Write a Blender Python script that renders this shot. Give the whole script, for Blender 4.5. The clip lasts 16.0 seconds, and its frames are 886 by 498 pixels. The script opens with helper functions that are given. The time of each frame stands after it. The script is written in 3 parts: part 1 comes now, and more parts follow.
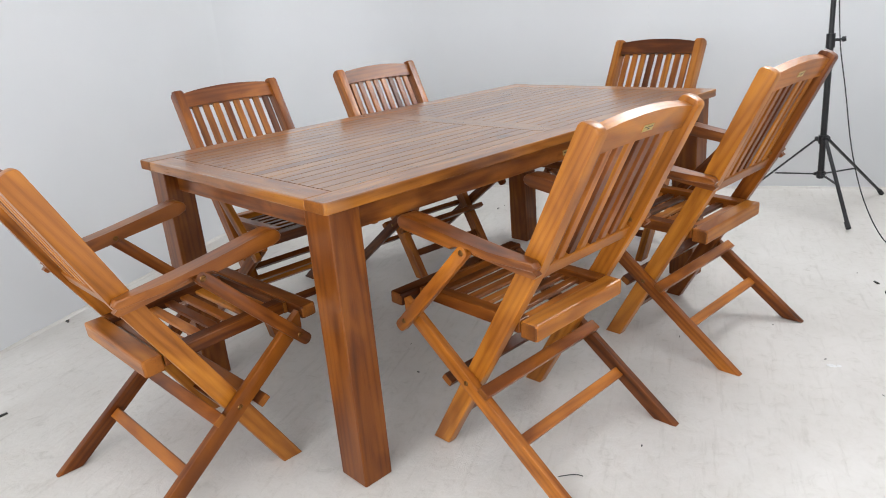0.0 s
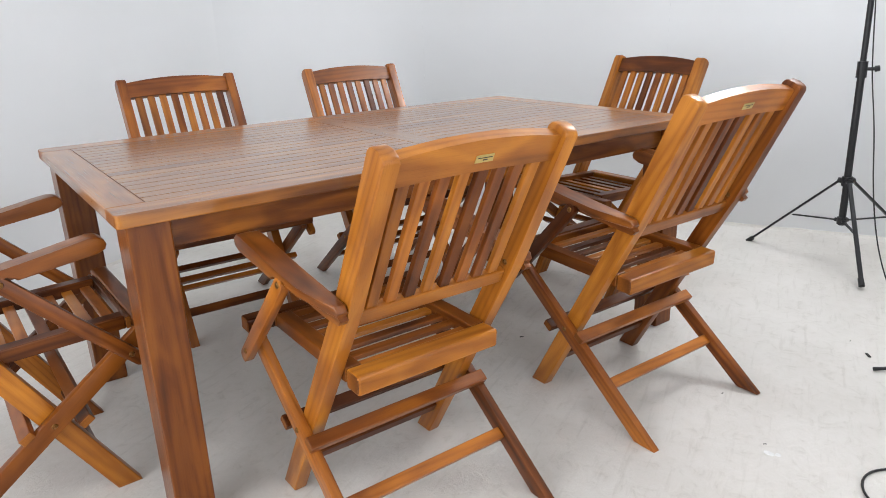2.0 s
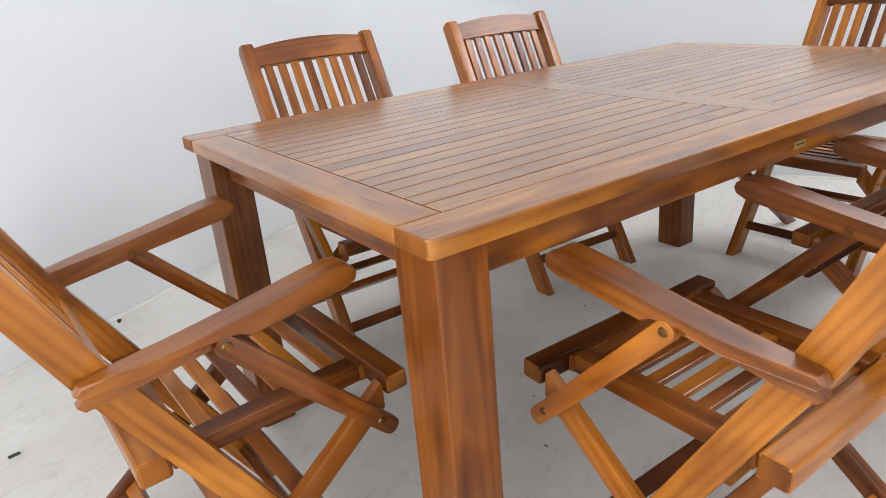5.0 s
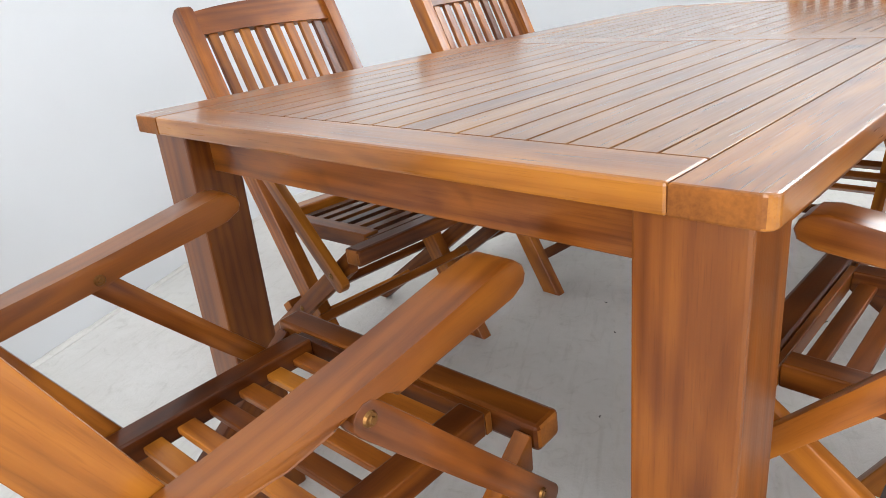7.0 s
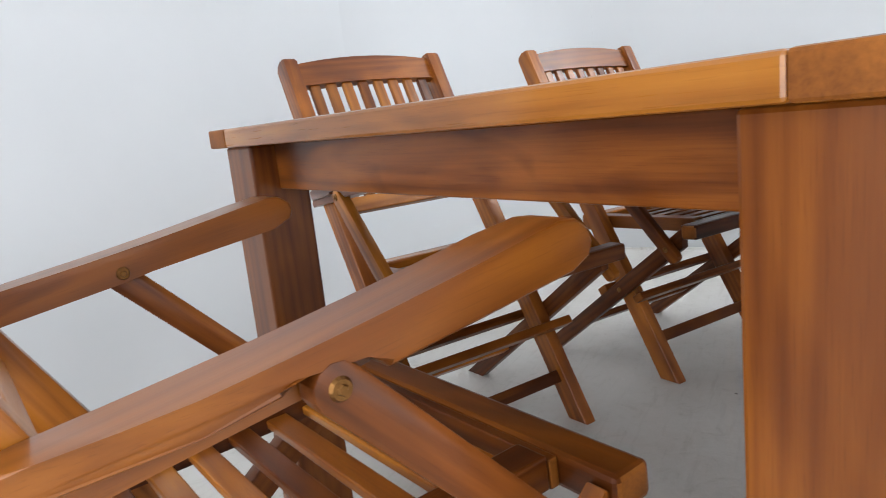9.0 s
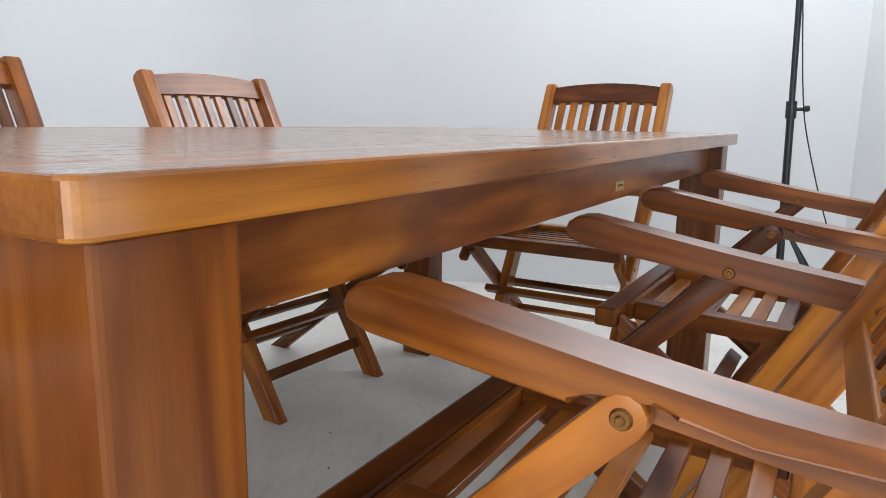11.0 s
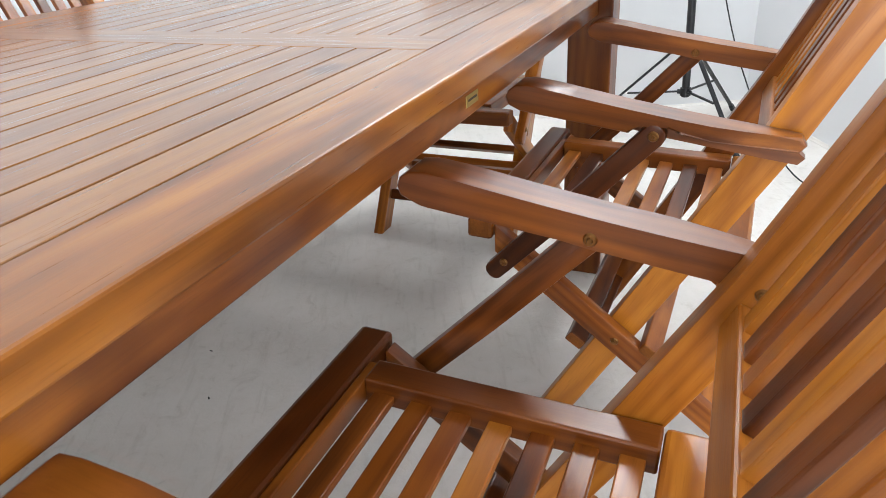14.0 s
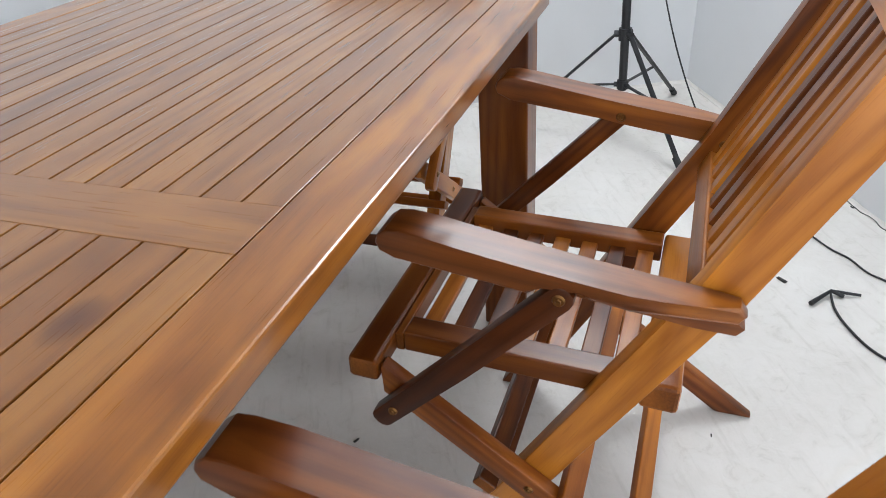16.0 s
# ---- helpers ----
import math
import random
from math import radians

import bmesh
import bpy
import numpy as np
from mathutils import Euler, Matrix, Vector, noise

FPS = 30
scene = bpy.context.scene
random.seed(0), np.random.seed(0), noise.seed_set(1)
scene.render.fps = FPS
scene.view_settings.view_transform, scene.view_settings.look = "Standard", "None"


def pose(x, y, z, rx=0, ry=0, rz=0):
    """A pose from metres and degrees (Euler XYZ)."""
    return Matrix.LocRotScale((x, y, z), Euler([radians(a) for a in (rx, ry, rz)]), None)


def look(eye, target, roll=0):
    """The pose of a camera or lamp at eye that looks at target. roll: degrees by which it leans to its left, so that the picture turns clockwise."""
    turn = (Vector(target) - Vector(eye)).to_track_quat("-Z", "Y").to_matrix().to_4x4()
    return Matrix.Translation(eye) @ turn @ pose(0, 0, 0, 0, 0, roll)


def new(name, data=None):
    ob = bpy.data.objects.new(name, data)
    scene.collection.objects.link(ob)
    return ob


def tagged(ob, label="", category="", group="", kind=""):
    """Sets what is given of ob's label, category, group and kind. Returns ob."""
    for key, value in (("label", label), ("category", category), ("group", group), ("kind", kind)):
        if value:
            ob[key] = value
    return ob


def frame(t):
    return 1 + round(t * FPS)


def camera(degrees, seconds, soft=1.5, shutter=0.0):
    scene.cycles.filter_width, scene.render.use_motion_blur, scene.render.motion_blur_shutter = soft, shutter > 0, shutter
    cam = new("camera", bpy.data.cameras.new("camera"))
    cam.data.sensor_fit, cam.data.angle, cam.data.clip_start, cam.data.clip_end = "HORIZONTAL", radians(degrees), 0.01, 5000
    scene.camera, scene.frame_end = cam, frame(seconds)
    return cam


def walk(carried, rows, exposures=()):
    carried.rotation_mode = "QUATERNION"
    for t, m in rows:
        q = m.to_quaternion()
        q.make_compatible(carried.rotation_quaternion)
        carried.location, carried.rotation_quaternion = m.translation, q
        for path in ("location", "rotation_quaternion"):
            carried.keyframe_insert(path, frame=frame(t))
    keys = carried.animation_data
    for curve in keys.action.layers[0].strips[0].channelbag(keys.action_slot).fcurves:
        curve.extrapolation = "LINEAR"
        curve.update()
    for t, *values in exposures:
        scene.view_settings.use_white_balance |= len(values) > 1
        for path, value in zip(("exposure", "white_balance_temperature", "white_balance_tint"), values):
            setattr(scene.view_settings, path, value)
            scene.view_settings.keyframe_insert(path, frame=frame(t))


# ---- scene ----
cam = camera(65.39, 16.0, soft=0.8, shutter=0.15)
PATH = [
    (0, (-0.7847, -1.2044, 1.1200), (0.4992, 0.1812, 0.4635), -4.79),
    (0.5, (-0.6829, -1.3334, 1.1305), (0.4760, 0.1791, 0.5223), -3.02),
    (1, (-0.5395, -1.3924, 1.1286), (0.6250, 0.1050, 0.4983), -2.09),
    (1.5, (-0.3922, -1.3851, 1.1082), (0.7781, 0.0912, 0.4343), -1.33),
    (2, (-0.2377, -1.3748, 1.0848), (0.8760, 0.1600, 0.4506), -1.80),
    (2.5, (-0.1199, -1.3580, 1.0937), (0.9229, 0.2368, 0.4879), -0.28),
    (3, (-0.1304, -1.2739, 1.0859), (0.8361, 0.3559, 0.4442), 1.71),
    (3.5, (-0.2215, -1.1412, 1.0780), (0.7662, 0.4697, 0.4219), 0.58),
    (4, (-0.3285, -0.9794, 1.0628), (0.7649, 0.5564, 0.3959), -2.31),
    (4.5, (-0.3852, -0.8272, 1.0369), (0.6739, 0.7217, 0.3441), -2.94),
    (5, (-0.4144, -0.6401, 1.0361), (0.6323, 0.9021, 0.3103), -5.02),
    (7.5, (-0.4689, -0.1182, 0.8473), (0.8829, 1.1792, 0.1464), -6.16),
    (8, (-0.4279, -0.1152, 0.7807), (0.8192, 1.3767, 0.3108), -4.74),
    (8.5, (-0.3830, -0.0740, 0.7312), (0.6728, 1.5746, 0.3227), -5.55),
    (9, (-0.3495, -0.1054, 0.7345), (0.7805, 1.5019, 0.3588), -6.17),
    (9.5, (-0.2653, -0.1761, 0.7638), (1.1037, 1.2370, 0.4080), -3.00),
    (10, (-0.1949, -0.2303, 0.7568), (1.3588, 0.9784, 0.4050), -0.80),
    (12.3, (-0.0892, -0.2611, 0.7966), (1.6902, 0.5221, 0.3262), -1.22),
    (12.5, (-0.0582, -0.2551, 0.7956), (1.7242, 0.4991, 0.2922), -2.22),
    (13, (-0.0053, -0.2577, 0.8274), (1.7603, 0.4960, 0.2665), -2.18),
    (13.5, (0.0593, -0.2823, 0.8654), (1.7426, 0.4564, 0.0776), -5.37),
    (14, (0.1175, -0.2655, 0.9065), (1.7375, 0.4759, -0.0018), -3.65),
    (14.5, (0.1931, -0.2397, 0.9645), (1.7693, 0.4340, -0.0664), -4.22),
    (15, (0.2608, -0.2189, 0.9937), (1.8678, 0.3473, -0.0531), -4.22),
    (15.5, (0.3482, -0.2273, 1.0119), (1.9473, 0.3365, -0.0474), -4.26),
    (16, (0.4631, -0.2565, 1.0536), (2.0371, 0.3383, -0.0259), -4.14),
]
walk(cam, [(t, look(eye, target, roll)) for t, eye, target, roll in PATH],
     [(0, 0.14, 6530, 11.5), (3, 0.22, 6530, 11.5), (4, 0.26, 6530, 11.5), (5, 0.32, 6530, 11.5), (7.5, 0.56, 6380, 10), (8.5, 0.32, 6300, 10), (10, 0.23, 6400, 10), (12.5, 0.06, 6280, 10), (13, 0.19, 6350, 10), (14, 0.58, 6400, 10), (15, 0.55, 6250, 9), (16, 0.23, 6250, 10)])

# ---- world and light ----
ROOM = pose(0, 0, 0, 0, 0, 27)          # the studio stands turned against the table
U0, U1, N0, N1, CEIL = -2.6, 2.98, -1.83, 1.75, 2.9

world = bpy.data.worlds.new("world")
world.use_nodes = True
world.node_tree.nodes["Background"].inputs[0].default_value = (0.9, 0.95, 1.0, 1)
world.node_tree.nodes["Background"].inputs[1].default_value = 0.3
scene.world = world


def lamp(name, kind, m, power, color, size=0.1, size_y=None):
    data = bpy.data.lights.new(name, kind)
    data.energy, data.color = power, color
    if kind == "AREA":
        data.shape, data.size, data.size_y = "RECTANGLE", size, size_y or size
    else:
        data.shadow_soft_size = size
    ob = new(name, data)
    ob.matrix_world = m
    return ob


# unseen area lamps added under the ceiling for general light from above
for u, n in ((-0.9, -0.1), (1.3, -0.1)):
    lamp("unseen_overhead_light", "AREA", ROOM @ pose(u, n, CEIL - 0.06, 0, 0, 0), 5, (0.92, 0.965, 1.0), 2.1, 3.0)
# unseen openings added for two fill lamps behind the camera, in the end wall and in the side wall: from, to, sill, head
FILL_GATE, FILL_SIDE = (-0.95, 1.65, 0.20, 2.50), (-1.70, 0.50, 0.25, 2.25)
lamp("added_fill_light", "AREA", ROOM @ pose(U0 - 0.01, 0.35, 1.35, 90, 0, -90), 80, (0.92, 0.965, 1.0), 2.58, 2.28)
lamp("added_fill_light", "AREA", ROOM @ pose(-0.60, N0 - 0.01, 1.25, 90, 0, 0), 22, (0.92, 0.965, 1.0), 2.18, 1.98)
lamp("studio_bulb", "POINT", pose(3.0, -0.12, 2.52), 66, (0.94, 0.975, 1.0), 0.34)


# ---- materials ----
def nodes_of(name):
    mat = bpy.data.materials.new(name)
    mat.use_nodes = True
    tree = mat.node_tree
    return mat, tree, tree.nodes["Principled BSDF"]


def add(tree, kind, **sets):
    node = tree.nodes.new(kind)
    for key, value in sets.items():
        node.inputs[key.replace("_", " ")].default_value = value
    return node


def ramp(tree, source, stops):
    node = tree.nodes.new("ShaderNodeValToRGB")
    els = node.color_ramp.elements
    while len(els) < len(stops):
        els.new(0.5)
    for el, (at, col) in zip(els, stops):
        el.position, el.color = at, (*col, 1)
    tree.links.new(source, node.inputs[0])
    return node


def teak(name, dark, mid, light, rough=0.34, vary=0.46, coat=0.45, knots=0.66, streak=0.6, lines=0.2, sheen=0.24, eye=None):
    """Oiled teak: long grain along local x, flame figure, dark heart streaks, and a tone that changes from board to board."""
    mat, tree, bsdf = nodes_of(name)
    link = tree.links.new

    def math_node(kind, a, b, c=None):
        node = tree.nodes.new("ShaderNodeMath")
        node.operation = kind
        for slot, value in zip(node.inputs, (a, b, c)):
            if value is None:
                continue
            if isinstance(value, (int, float)):
                slot.default_value = value
            else:
                link(value, slot)
        return node.outputs[0]

    def grain(scale, size, detail, rough_noise, bend=0.0):
        place = add(tree, "ShaderNodeMapping", Scale=scale)
        link(shift.outputs[0], place.inputs[0])
        node = add(tree, "ShaderNodeTexNoise", Scale=size, Detail=detail, Roughness=rough_noise, Distortion=bend)
        link(place.outputs[0], node.inputs["Vector"])
        return node.outputs["Fac"]

    tex = tree.nodes.new("ShaderNodeTexCoord")
    info = tree.nodes.new("ShaderNodeObjectInfo")
    shift = add(tree, "ShaderNodeVectorMath")
    shift.operation = "MULTIPLY_ADD"
    link(info.outputs["Random"], shift.inputs[0])
    shift.inputs[1].default_value = (37.0, 11.0, 23.0)
    link(tex.outputs["Object"], shift.inputs[2])
    figure = grain((2.6, 9, 9), 1.5, 2.0, 0.45, 0.8)
    fibre = grain((9, 330, 330), 1.0, 3.0, 0.6)
    pores = grain((26, 620, 620), 1.0, 2.0, 0.5)
    streaks = grain((1.8, 14, 14), 1.0, 1.5, 0.45, 0.9)
    # year rings round a heart that lies near the board: flame figure on flat faces, lines on others
    heart = add(tree, "ShaderNodeVectorMath")
    heart.operation = "MULTIPLY_ADD"
    link(info.outputs["Random"], heart.inputs[0])
    heart.inputs[1].default_value = (2.3, 0.11, -0.07)
    link(tex.outputs["Object"], heart.inputs[2])
    ring_map = add(tree, "ShaderNodeMapping", Location=(-0.063, -0.055, 0.075), Scale=(0.055, 1, 1))
    link(heart.outputs[0], ring_map.inputs[0])
    rings = add(tree, "ShaderNodeTexWave", Scale=23.0, Distortion=2.6, Detail=2.0, Detail_Scale=0.5)
    rings.wave_type, rings.rings_direction, rings.wave_profile = "RINGS", "SPHERICAL", "SIN"
    link(ring_map.outputs[0], rings.inputs["Vector"])
    value = math_node("MULTIPLY_ADD", rings.outputs["Fac"], 0.09, figure)
    value = math_node("MULTIPLY_ADD", info.outputs["Random"], vary, value)
    value = math_node("MULTIPLY_ADD", fibre, 0.15, value)
    spread = add(tree, "ShaderNodeMapRange", From_Min=0.40, From_Max=0.71 + vary)
    link(value, spread.inputs[0])
    cols = ramp(tree, spread.outputs[0], [(0.0, dark), (0.48, mid), (1.0, light)])
    # heart streaks, knots longer than wide, and open pores
    shade = ramp(tree, streaks, [(0.58, (1, 1, 1)), (0.64, (0.62, 0.50, 0.43))])
    late = ramp(tree, rings.outputs["Fac"], [(0.0, (0.58, 0.46, 0.38)), (0.16, (0.86, 0.80, 0.76)), (0.42, (1, 1, 1))])
    patch = grain((6, 17, 17), 1.0, 2.0, 0.5, 0.6)
    knot = ramp(tree, patch, [(knots, (1, 1, 1)), (knots + 0.13, (0.46, 0.37, 0.34))])
    pore = ramp(tree, pores, [(0.30, (0.66, 0.60, 0.55)), (0.42, (1, 1, 1))])
    colour = cols.outputs[0]
    layers = [(shade, streak), (knot, 0.7), (late, lines), (pore, 0.35)]
    if eye:                                # one large dark knot at this place of the board
        place = add(tree, "ShaderNodeMapping", Location=(-eye[0] / 0.032, -eye[1] / 0.021, 0), Scale=(1 / 0.032, 1 / 0.021, 0))
        link(tex.outputs["Object"], place.inputs[0])
        reach = tree.nodes.new("ShaderNodeVectorMath")
        reach.operation = "LENGTH"
        link(place.outputs[0], reach.inputs[0])
        ragged = math_node("MULTIPLY", math_node("MULTIPLY_ADD", figure, 0.9, reach.outputs["Value"]), 0.5)
        layers.append((ramp(tree, ragged, [(0.30, (0.42, 0.35, 0.36)), (0.55, (0.60, 0.52, 0.50)), (0.78, (1, 1, 1))]), 1.0))
    for layer, much in layers:
        mixed = tree.nodes.new("ShaderNodeMixRGB")
        mixed.blend_type, mixed.inputs[0].default_value = "MULTIPLY", much
        link(colour, mixed.inputs[1]), link(layer.outputs[0], mixed.inputs[2])
        colour = mixed.outputs[0]
    link(colour, bsdf.inputs["Base Color"])
    gloss = add(tree, "ShaderNodeMapRange", To_Min=rough - 0.1, To_Max=rough + 0.12)
    link(fibre, gloss.inputs[0])
    link(gloss.outputs[0], bsdf.inputs["Roughness"])
    bsdf.inputs["Specular IOR Level"].default_value = 0.13
    bsdf.inputs["Coat Weight"].default_value = coat
    bsdf.inputs["Coat Roughness"].default_value = sheen
    bsdf.inputs["Coat IOR"].default_value = 1.5
    height = math_node("MULTIPLY_ADD", pores, 0.5, fibre)
    bump = add(tree, "ShaderNodeBump", Strength=0.14, Distance=0.0006)
    link(height, bump.inputs["Height"])
    link(bump.outputs[0], bsdf.inputs["Normal"])
    return mat


TEAK = teak("teak", (0.036, 0.0085, 0.0017), (0.205, 0.056, 0.0080), (0.46, 0.152, 0.0170))
TEAK_TOP = teak("teak_tabletop", (0.145, 0.047, 0.0076), (0.215, 0.0765, 0.0118), (0.295, 0.116, 0.0178), rough=0.3, vary=0.30, coat=1.0, knots=0.70, streak=0.20, lines=0.12, sheen=0.17)
TEAK_EYE = teak("teak_tabletop_knot", (0.145, 0.047, 0.0076), (0.215, 0.0765, 0.0118), (0.295, 0.116, 0.0178), rough=0.3, vary=0.30, coat=1.0, knots=0.70, streak=0.20, lines=0.12, sheen=0.17, eye=(0.284, 0.001))
TEAK_FRAME = teak("teak_frame", (0.13, 0.040, 0.0062), (0.250, 0.084, 0.0110), (0.38, 0.140, 0.0165), rough=0.3, vary=0.12, coat=0.9, knots=0.70, streak=0.35, lines=0.18, sheen=0.16)
# dark boards; this and TEAK's dark stop are lowered to paint in under-seat shade
TEAK_DARK_SHADED = teak("teak_dark_shaded", (0.024, 0.0052, 0.0011), (0.096, 0.0235, 0.0035), (0.25, 0.073, 0.0080), coat=0.3, knots=0.68)
TEAK_ARM = teak("teak_armrest", (0.040, 0.0090, 0.0019), (0.135, 0.0350, 0.0052), (0.29, 0.090, 0.0100), coat=0.65, knots=0.66, sheen=0.3)
TEAK_GOLD = teak("teak_golden_armrest", (0.055, 0.0130, 0.0022), (0.185, 0.0520, 0.0068), (0.36, 0.118, 0.0125), coat=0.6, vary=0.3, knots=0.66, sheen=0.3)
TEAK_PALE = teak("teak_sapwood", (0.15, 0.042, 0.0055), (0.31, 0.100, 0.0110), (0.52, 0.190, 0.0200), vary=0.35, knots=0.70)
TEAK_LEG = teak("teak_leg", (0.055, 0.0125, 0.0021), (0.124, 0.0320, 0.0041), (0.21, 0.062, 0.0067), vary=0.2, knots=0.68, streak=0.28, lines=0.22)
TEAK_SIDE = teak("teak_side_apron", (0.075, 0.0190, 0.0034), (0.180, 0.0520, 0.0075), (0.33, 0.110, 0.0130), vary=0.2, knots=0.60, streak=0.4, lines=0.3)
TEAK_APRON = teak("teak_apron", (0.034, 0.0080, 0.0020), (0.118, 0.0310, 0.0052), (0.30, 0.092, 0.0110), vary=0.2, knots=0.58, streak=0.6, lines=0.28)


def end_grain():
    """Sawn ends of teak boards: darker, dull, with pores seen as dots."""
    mat, tree, bsdf = nodes_of("teak_end_grain")
    tex = tree.nodes.new("ShaderNodeTexCoord")
    dots = add(tree, "ShaderNodeTexNoise", Scale=260.0, Detail=3.0, Roughness=0.6)
    arcs = add(tree, "ShaderNodeTexNoise", Scale=8.0, Detail=2.0, Distortion=0.8)
    for node in (dots, arcs):
        tree.links.new(tex.outputs["Object"], node.inputs["Vector"])
    both = add(tree, "ShaderNodeMath")
    both.operation = "MULTIPLY_ADD"
    tree.links.new(dots.outputs["Fac"], both.inputs[0])
    both.inputs[1].default_value = 0.32
    tree.links.new(arcs.outputs["Fac"], both.inputs[2])
    cols = ramp(tree, both.outputs[0], [(0.42, (0.060, 0.0160, 0.0028)), (0.62, (0.155, 0.0470, 0.0068)), (0.85, (0.27, 0.088, 0.0120))])
    tree.links.new(cols.outputs[0], bsdf.inputs["Base Color"])
    bsdf.inputs["Roughness"].default_value = 0.5
    bsdf.inputs["Specular IOR Level"].default_value = 0.2
    return mat


TEAK_END = end_grain()


def plain(name, color, rough=0.5, metal=0.0, noise_scale=40.0, vary=0.15, bump=0.0, distance=0.001):
    mat, tree, bsdf = nodes_of(name)
    tex = tree.nodes.new("ShaderNodeTexCoord")
    noise_node = add(tree, "ShaderNodeTexNoise", Scale=noise_scale, Detail=5.0)
    tree.links.new(tex.outputs["Object"], noise_node.inputs["Vector"])
    cols = ramp(tree, noise_node.outputs["Fac"], [(0.3, [c * (1 - vary) for c in color]), (0.7, [min(1, c * (1 + vary)) for c in color])])
    tree.links.new(cols.outputs[0], bsdf.inputs["Base Color"])
    bsdf.inputs["Roughness"].default_value, bsdf.inputs["Metallic"].default_value = rough, metal
    if bump:
        node = add(tree, "ShaderNodeBump", Strength=bump, Distance=distance)
        tree.links.new(noise_node.outputs["Fac"], node.inputs["Height"])
        tree.links.new(node.outputs[0], bsdf.inputs["Normal"])
    return mat


BRASS = plain("brass", (0.22, 0.105, 0.034), 0.42, 1.0, 300, 0.2)
PLATE = plain("brass_plate", (0.52, 0.39, 0.14), 0.35, 0.7, 200, 0.1)
BLACK = plain("black_metal", (0.012, 0.012, 0.014), 0.38, 0.0, 60, 0.3)
RUBBER = plain("black_rubber", (0.012, 0.012, 0.013), 0.55, 0.0, 80, 0.3)
DEBRIS = plain("dark_grit", (0.03, 0.028, 0.025), 0.8, 0.0, 80, 0.4)
INK = plain("dark_ink", (0.05, 0.035, 0.02), 0.6)
WALL = plain("white_wall_paint", (0.665, 0.672, 0.678), 0.7, 0.0, 2.2, 0.02, 0.15, 0.004)
SEAM = plain("wall_joint", (0.665, 0.672, 0.678), 0.8)

def floor_paint():
    """White floor paint on concrete: trowel marks, scuffs, grey dirt and bare specks."""
    mat, tree, bsdf = nodes_of("painted_concrete")
    link = tree.links.new
    tex = tree.nodes.new("ShaderNodeTexCoord")
    cloud = add(tree, "ShaderNodeTexNoise", Scale=1.7, Detail=6.0, Roughness=0.6)
    scuff = add(tree, "ShaderNodeTexNoise", Scale=19.0, Detail=9.0, Roughness=0.72, Distortion=1.2)
    grain = add(tree, "ShaderNodeTexNoise", Scale=120.0, Detail=4.0)
    streak_map = add(tree, "ShaderNodeMapping", Scale=(5, 45, 1), Rotation=(0, 0, 0.6))
    streak = add(tree, "ShaderNodeTexNoise", Scale=1.0, Detail=5.0, Roughness=0.65)
    for node in (cloud, scuff, grain, streak_map):
        link(tex.outputs["Object"], node.inputs["Vector"])
    link(streak_map.outputs[0], streak.inputs["Vector"])
    base = ramp(tree, cloud.outputs["Fac"], [(0.35, (0.595, 0.567, 0.528)), (0.7, (0.695, 0.672, 0.637))])
    marks = ramp(tree, scuff.outputs["Fac"], [(0.32, (0.70, 0.68, 0.65)), (0.43, (0.93, 0.925, 0.91)), (0.56, (1, 1, 1))])
    lines = ramp(tree, streak.outputs["Fac"], [(0.31, (0.80, 0.79, 0.77)), (0.45, (1, 1, 1))])
    one = tree.nodes.new("ShaderNodeMixRGB")
    one.blend_type, one.inputs[0].default_value = "MULTIPLY", 0.5
    link(base.outputs[0], one.inputs[1]), link(marks.outputs[0], one.inputs[2])
    two = tree.nodes.new("ShaderNodeMixRGB")
    two.blend_type, two.inputs[0].default_value = "MULTIPLY", 0.45
    link(one.outputs[0], two.inputs[1]), link(lines.outputs[0], two.inputs[2])
    link(two.outputs[0], bsdf.inputs["Base Color"])
    shine = add(tree, "ShaderNodeMapRange", To_Min=0.42, To_Max=0.7)
    link(scuff.outputs["Fac"], shine.inputs[0])
    link(shine.outputs[0], bsdf.inputs["Roughness"])
    bsdf.inputs["Specular IOR Level"].default_value = 0.25
    height = add(tree, "ShaderNodeMath")
    height.operation = "MULTIPLY_ADD"
    link(scuff.outputs["Fac"], height.inputs[0])
    height.inputs[1].default_value = 2.5
    link(grain.outputs["Fac"], height.inputs[2])
    bump = add(tree, "ShaderNodeBump", Strength=0.4, Distance=0.0014)
    link(height.outputs[0], bump.inputs["Height"])
    link(bump.outputs[0], bsdf.inputs["Normal"])
    return mat


FLOOR = floor_paint()


# ---- mesh helpers ----
def mesh_of(bm, name, material, smooth=False):
    bmesh.ops.recalc_face_normals(bm, faces=bm.faces)
    me = bpy.data.meshes.new(name)
    bm.to_mesh(me)
    bm.free()
    me.materials.append(material)
    for poly in me.polygons:
        poly.use_smooth = bool(smooth)
    if smooth == "soft":
        me.set_sharp_from_angle(angle=radians(24))
    return me


def part(name, bm, material, parent, label="", m=None, smooth=False):
    ob = new(name, mesh_of(bm, name, material, smooth))
    ob.parent = parent
    if m is not None:
        ob.matrix_local = m
    if label:
        tagged(ob, label)
    return ob


def thing(name, m, label, category, group="", kind=""):
    ob = new(name)
    ob.empty_display_size = 0.1
    ob.matrix_world = m
    return tagged(ob, label, category, group, kind)


